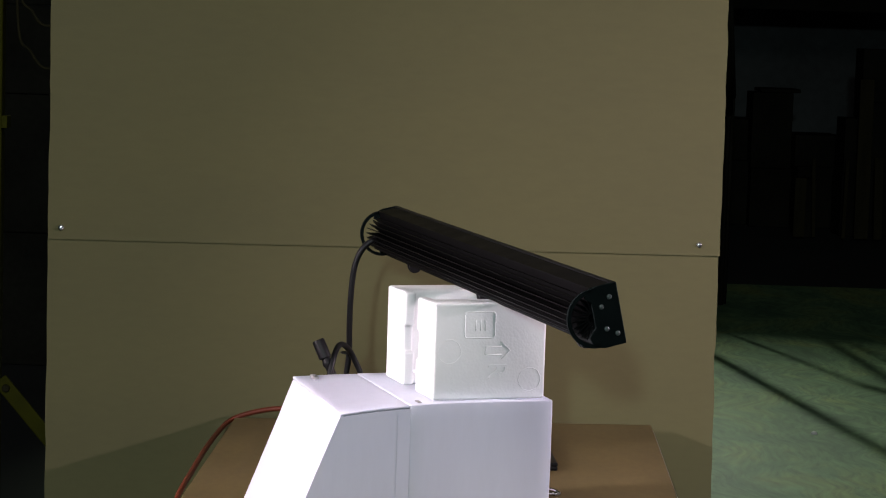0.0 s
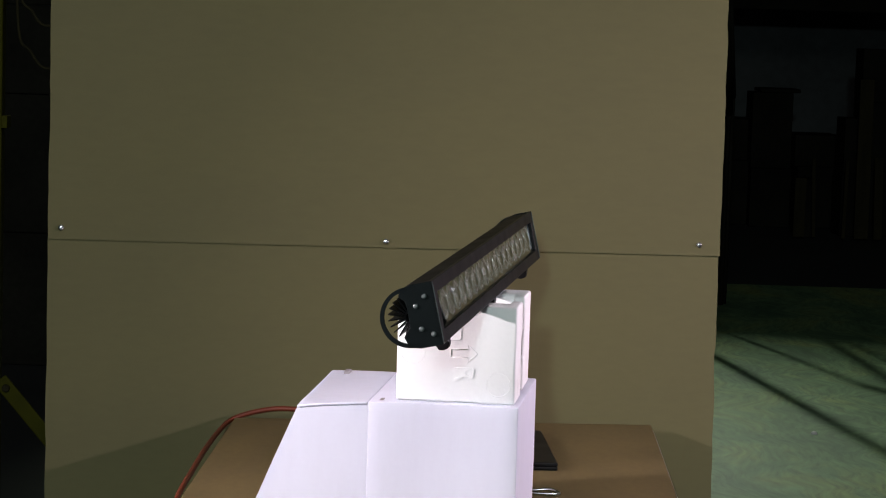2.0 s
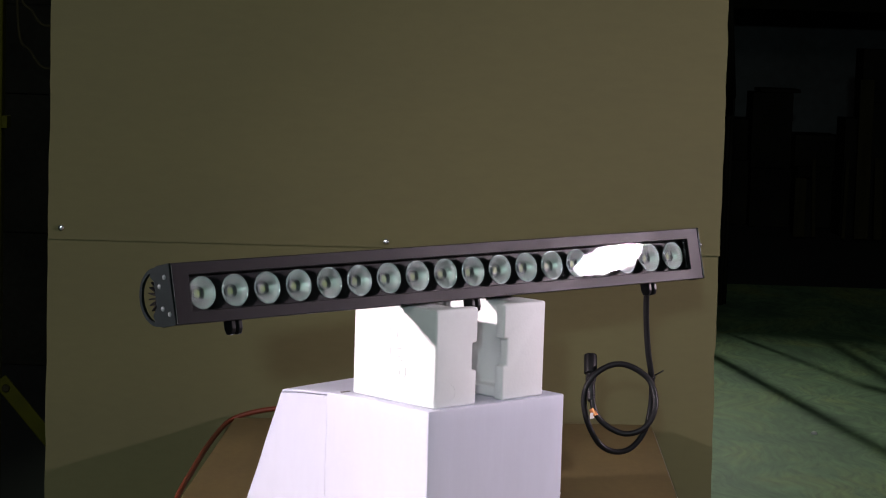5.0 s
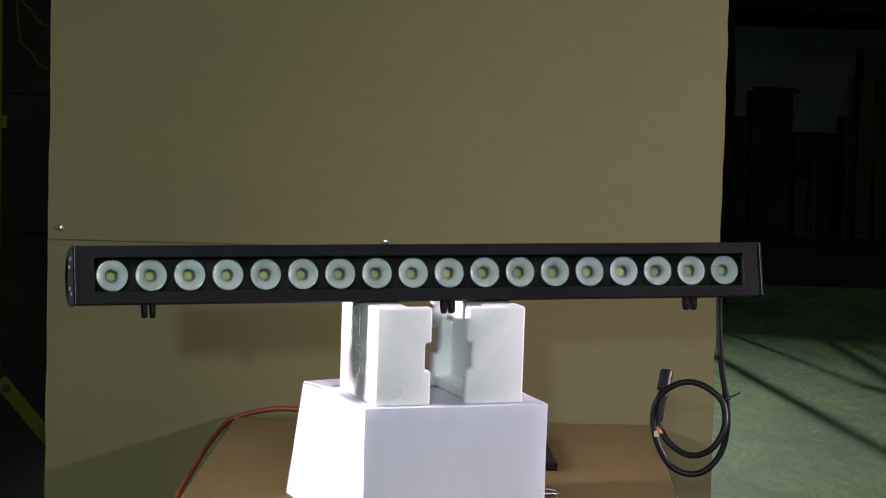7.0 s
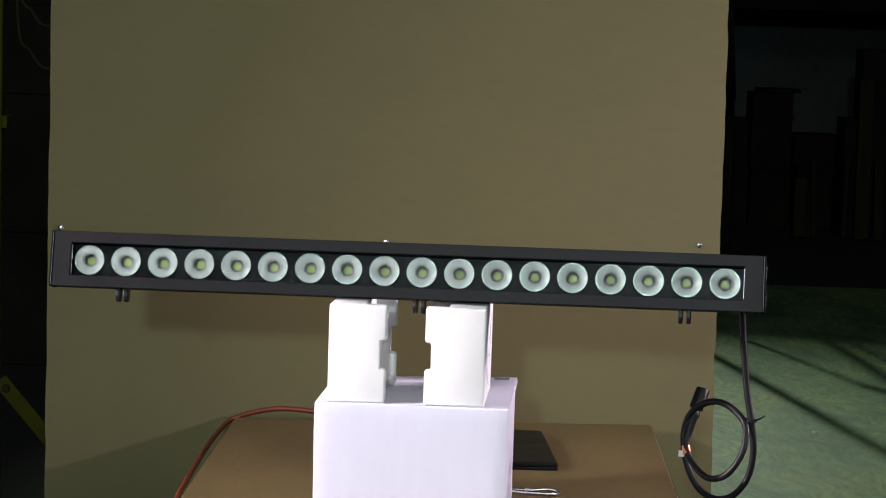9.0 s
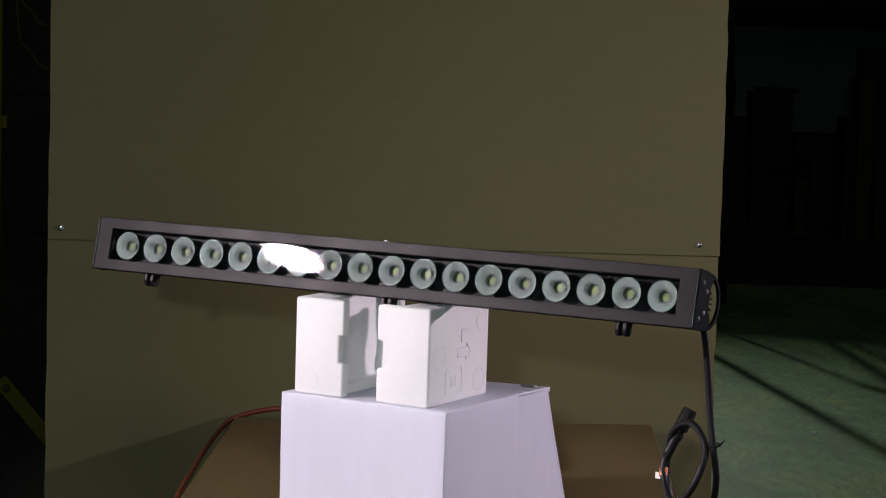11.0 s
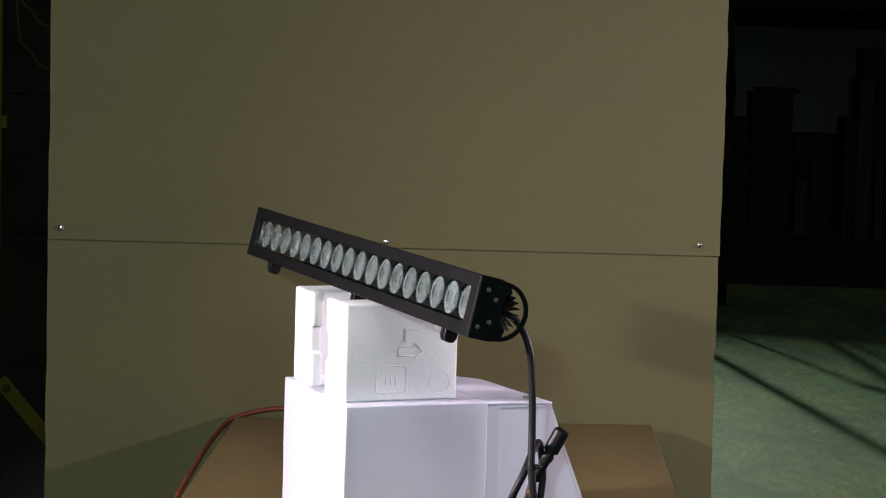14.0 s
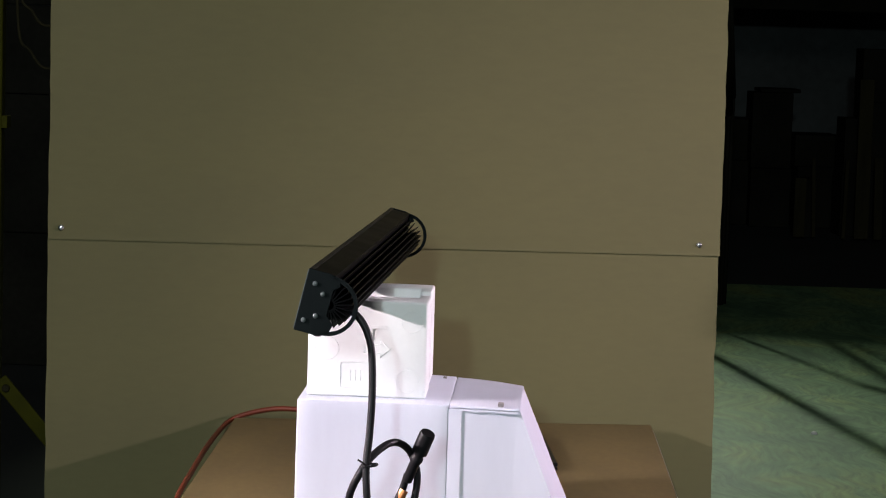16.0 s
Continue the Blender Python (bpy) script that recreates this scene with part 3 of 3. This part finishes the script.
def power_cable():
    zz = Z0

    def hang(x, y, z):
        """The loop sags a little below the bar."""
        k = min(max((-0.12 - z) / 0.16, 0), 1)
        return inv @ Vector((x + 0.004 * k, y - 0.004 * k, z - 0.012 * k + zz))
    root = thing("power_cable", "black rubber cable tied in a loop, hanging from the bar", "cable", pose(0.462, 0.03, Z0 - 0.12))
    inv = root.matrix_world.inverted()
    pts = [(0.455, -0.010, -0.105), (0.456, 0.014, -0.120), (0.458, 0.030, -0.150), (0.462, 0.036, -0.200), (0.468, 0.037, -0.250), (0.476, 0.036, -0.290),
           (0.481, 0.040, -0.335), (0.472, 0.043, -0.375), (0.448, 0.049, -0.402), (0.420, 0.058, -0.408), (0.392, 0.068, -0.395), (0.371, 0.077, -0.360),
           (0.365, 0.082, -0.320), (0.375, 0.076, -0.290), (0.398, 0.067, -0.273), (0.424, 0.056, -0.268), (0.450, 0.042, -0.277), (0.468, 0.029, -0.296),
           (0.466, 0.014, -0.330), (0.444, 0.013, -0.362), (0.414, 0.030, -0.374), (0.386, 0.052, -0.360), (0.372, 0.063, -0.338), (0.372, 0.070, -0.315)]
    path = smooth_path([hang(0.481 - (0.481 - x) * 0.9, y, z) for x, y, z in pts], 6)
    part("lead", tube_into(bmesh.new(), path, 0.0048, 10), RUBBER, root, smooth=True)
    a, b = [hang(x, y, z) for x, y, z in ((0.381, 0.069, -0.325), (0.401, 0.098, -0.258))]
    d = (b - a)
    prof = [0, 0.02, 0.05, 0.4, 0.44, 0.5, 0.54, 0.58, 0.60, 0.96, 1.0]
    rad = [0.005, 0.0065, 0.0068, 0.0068, 0.0085, 0.0085, 0.0070, 0.0070, 0.0105, 0.0105, 0.0095]
    part("plug", tube_into(bmesh.new(), [a + d * t for t in prof], rad, 14), RUBBER, root, "black moulded waterproof plug", auto=40)
    e = hang(0.3845, 0.061, -0.347)
    f = hang(0.382, 0.066, -0.336)
    part("band", tube_into(bmesh.new(), [e, f], 0.0062, 12), COPPER, root, "shiny copper coloured band", auto=40)
    t0 = hang(0.3765, 0.060, -0.346)
    part("tag", box_bm(t0.x - 0.004, t0.x + 0.004, t0.y - 0.0005, t0.y + 0.0002, t0.z - 0.005, t0.z + 0.004), PAPER, root, "small white paper tag")
    c = hang(0.474, 0.040, -0.288)
    bm = bmesh.new()
    tube_into(bm, [c + 0.0095 * Vector((math.cos(t), math.sin(t), 0.1 * math.sin(t))) for t in np.linspace(0, math.tau, 17)], 0.0016, 6)
    tube_into(bm, [c + Vector((0.008, 0, 0)), c + Vector((0.017, -0.006, 0.006)), c + Vector((0.022, -0.010, 0.010))], 0.0013, 6)
    part("cable_tie", bm, RUBBER, root, "black twist tie", smooth=True)
    return root


hall()
backdrop()
work_table()
carton = white_carton()
foams = [foam_block(-1), foam_block(1)]
bar = led_bar()
cable = power_cable()


# ---------------------------------------------------------------- small things
def pole_rack():
    """Unseen thin rods added behind the backdrop to cast shade over the plywood."""
    lamp = Vector((0.56, 11.0, 4.0))
    root = thing("pole_rack", "unseen thin slanting rods added to cast shade on the plywood", "rack", pose(1.0, 8.6, 0.0))
    inv = root.matrix_world.inverted()
    for (ax, ay), (bx, by), f, e, r in (((1.10, 7.9), (1.75, 3.8), 0.80, 0.57, 0.022), ((1.85, 8.0), (1.98, 5.95), 0.74, 0.58, 0.022), ((1.92, 8.0), (2.11, 6.45), 0.72, 0.57, 0.016), ((1.81, 6.15), (2.06, 5.55), 0.62, 0.56, 0.024)):
        a, b = inv @ lamp.lerp(Vector((ax, ay, 0)), f), inv @ lamp.lerp(Vector((bx, by, 0)), e)
        part("rod", tube_into(bmesh.new(), [a, b], r, 10), STOCK, root, smooth=True)
        part("post", tube_into(bmesh.new(), [Vector((a.x, a.y, 0)), a], 0.012, 8), STOCK, root, smooth=True)


def stored_goods():
    rnd = random.Random(9)
    # the last, tall stack is made up to black out the left side
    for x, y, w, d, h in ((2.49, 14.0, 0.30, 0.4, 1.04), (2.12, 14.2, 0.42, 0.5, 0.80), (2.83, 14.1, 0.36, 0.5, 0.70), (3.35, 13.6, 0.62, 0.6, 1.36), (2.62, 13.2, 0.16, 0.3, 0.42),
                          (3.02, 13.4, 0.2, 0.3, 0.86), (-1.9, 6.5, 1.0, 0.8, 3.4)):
        root = thing("stock_stack", "stack of cartons in the hall, coloured near black for the gloom", "carton stack", pose(x, y, 0, 0, 0, rnd.uniform(-6, 6)), group="dim stacks in the hall")
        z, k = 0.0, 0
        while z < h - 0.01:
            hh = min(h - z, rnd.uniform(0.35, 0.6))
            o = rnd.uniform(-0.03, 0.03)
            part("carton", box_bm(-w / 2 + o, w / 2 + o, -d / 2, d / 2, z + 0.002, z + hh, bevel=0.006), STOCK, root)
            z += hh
    single("roof_beam", box_bm(-8.9, 8.9, 15.6, 15.8, 1.64, 2.5, bevel=0.01), STOCK, "beam across the hall, coloured near black for the gloom", "beam", kind="structure")


def timber():
    """Upright planks leaning against the far stock."""
    rnd = random.Random(3)
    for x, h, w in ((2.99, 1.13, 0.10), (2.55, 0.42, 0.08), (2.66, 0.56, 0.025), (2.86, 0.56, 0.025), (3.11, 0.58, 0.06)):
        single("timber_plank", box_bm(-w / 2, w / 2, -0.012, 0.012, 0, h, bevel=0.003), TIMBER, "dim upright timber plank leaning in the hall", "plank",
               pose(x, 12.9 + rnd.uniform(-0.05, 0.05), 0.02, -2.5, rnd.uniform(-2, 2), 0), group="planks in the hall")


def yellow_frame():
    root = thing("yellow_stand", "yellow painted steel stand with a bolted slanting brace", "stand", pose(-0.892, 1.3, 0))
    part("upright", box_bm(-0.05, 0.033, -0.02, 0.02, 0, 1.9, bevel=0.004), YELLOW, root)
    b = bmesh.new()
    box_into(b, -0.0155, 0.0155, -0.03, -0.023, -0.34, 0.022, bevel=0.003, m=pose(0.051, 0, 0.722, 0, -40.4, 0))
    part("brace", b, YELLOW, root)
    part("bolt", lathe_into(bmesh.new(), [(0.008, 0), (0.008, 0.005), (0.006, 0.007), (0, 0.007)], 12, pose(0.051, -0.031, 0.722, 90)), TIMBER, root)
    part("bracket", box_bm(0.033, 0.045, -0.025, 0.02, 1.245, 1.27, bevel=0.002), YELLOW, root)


def hanging_cables():
    """Slack grey cables looped over the yellow stand."""
    for drop, reach, y in ((0.515, 0.16, 1.335), (0.43, 0.20, 1.350)):
        pts = [(-0.856, y, 1.88), (-0.846, y, 1.70), (-0.838, y, 1.88 - 0.84 * drop), (-0.815, y, 1.88 - 0.93 * drop), (-0.775, y, 1.88 - drop),
               (-0.846 + reach, y + 0.02, 1.88 - 0.9 * drop), (-0.80 + reach * 0.6, y + 0.05, 1.70), (-0.856, y + 0.03, 1.875)]
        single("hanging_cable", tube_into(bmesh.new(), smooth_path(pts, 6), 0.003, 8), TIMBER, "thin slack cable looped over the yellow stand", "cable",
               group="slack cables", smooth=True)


def table_things():
    pad = thing("black_box", "flat black plastic box lying on the table", "plastic box", pose(0.185, 0.55, 0.7605, 0, 0, 3))
    part("base", box_bm(-0.11, 0.037, -0.145, 0.15, 0, 0.006, bevel=0.002), BLACK, pad)
    part("lid", box_bm(-0.11, 0.037, -0.145, 0.15, 0.0065, 0.013, bevel=0.002), BLACK, pad)
    clip = thing("steel_clip", "bright bent steel clip on the table", "clip", pose(0.205, 0.215, 0.7605, 0, 0, -14))
    bm = bmesh.new()
    tube_into(bm, smooth_path([(-0.09, 0, 0.004), (-0.03, 0.0, 0.005), (0.0, 0.004, 0.008), (0.014, 0.002, 0.006), (0.016, -0.006, 0.004), (-0.02, -0.01, 0.003), (-0.09, -0.012, 0.003)], 5), 0.0026, 8)
    part("wire", bm, STEEL, clip, smooth=True)
    cord = [(-0.10, 0.805, 0.767), (-0.18, 0.805, 0.775), (-0.25, 0.803, 0.780), (-0.30, 0.806, 0.772), (-0.341, 0.808, 0.757), (-0.356, 0.74, 0.750), (-0.364, 0.567, 0.748), (-0.366, 0.356, 0.747),
            (-0.367, 0.185, 0.744), (-0.375, 0.06, 0.70), (-0.392, 0.0, 0.58), (-0.395, -0.02, 0.35), (-0.41, 0.02, 0.05), (-0.5, 0.1, 0.008), (-0.8, 0.2, 0.008)]
    single("orange_cord", tube_into(bmesh.new(), smooth_path(cord, 6), 0.0045, 10), ORANGE, "orange flexible cord draped over the table edge", "cord", smooth=True)
    # the screw's highlight is put into its colour, a plain paper white
    single("floor_screw", screw_head(bmesh.new(), 0.012, 0.010, pose(1.41, 4.98, 0.018)), PAPER, "small screw head in the plywood, white in place of its glint", "screw", auto=50)


pole_rack()
stored_goods()
timber()
yellow_frame()
hanging_cables()
table_things()


def motions():
    for ob in (carton, foams[0], foams[1], bar, cable):
        base = ob.matrix_world.copy()
        walk(ob, [(t, pose(0, 0, 0, 0, 0, a) @ base) for t, a in TURN])


motions()
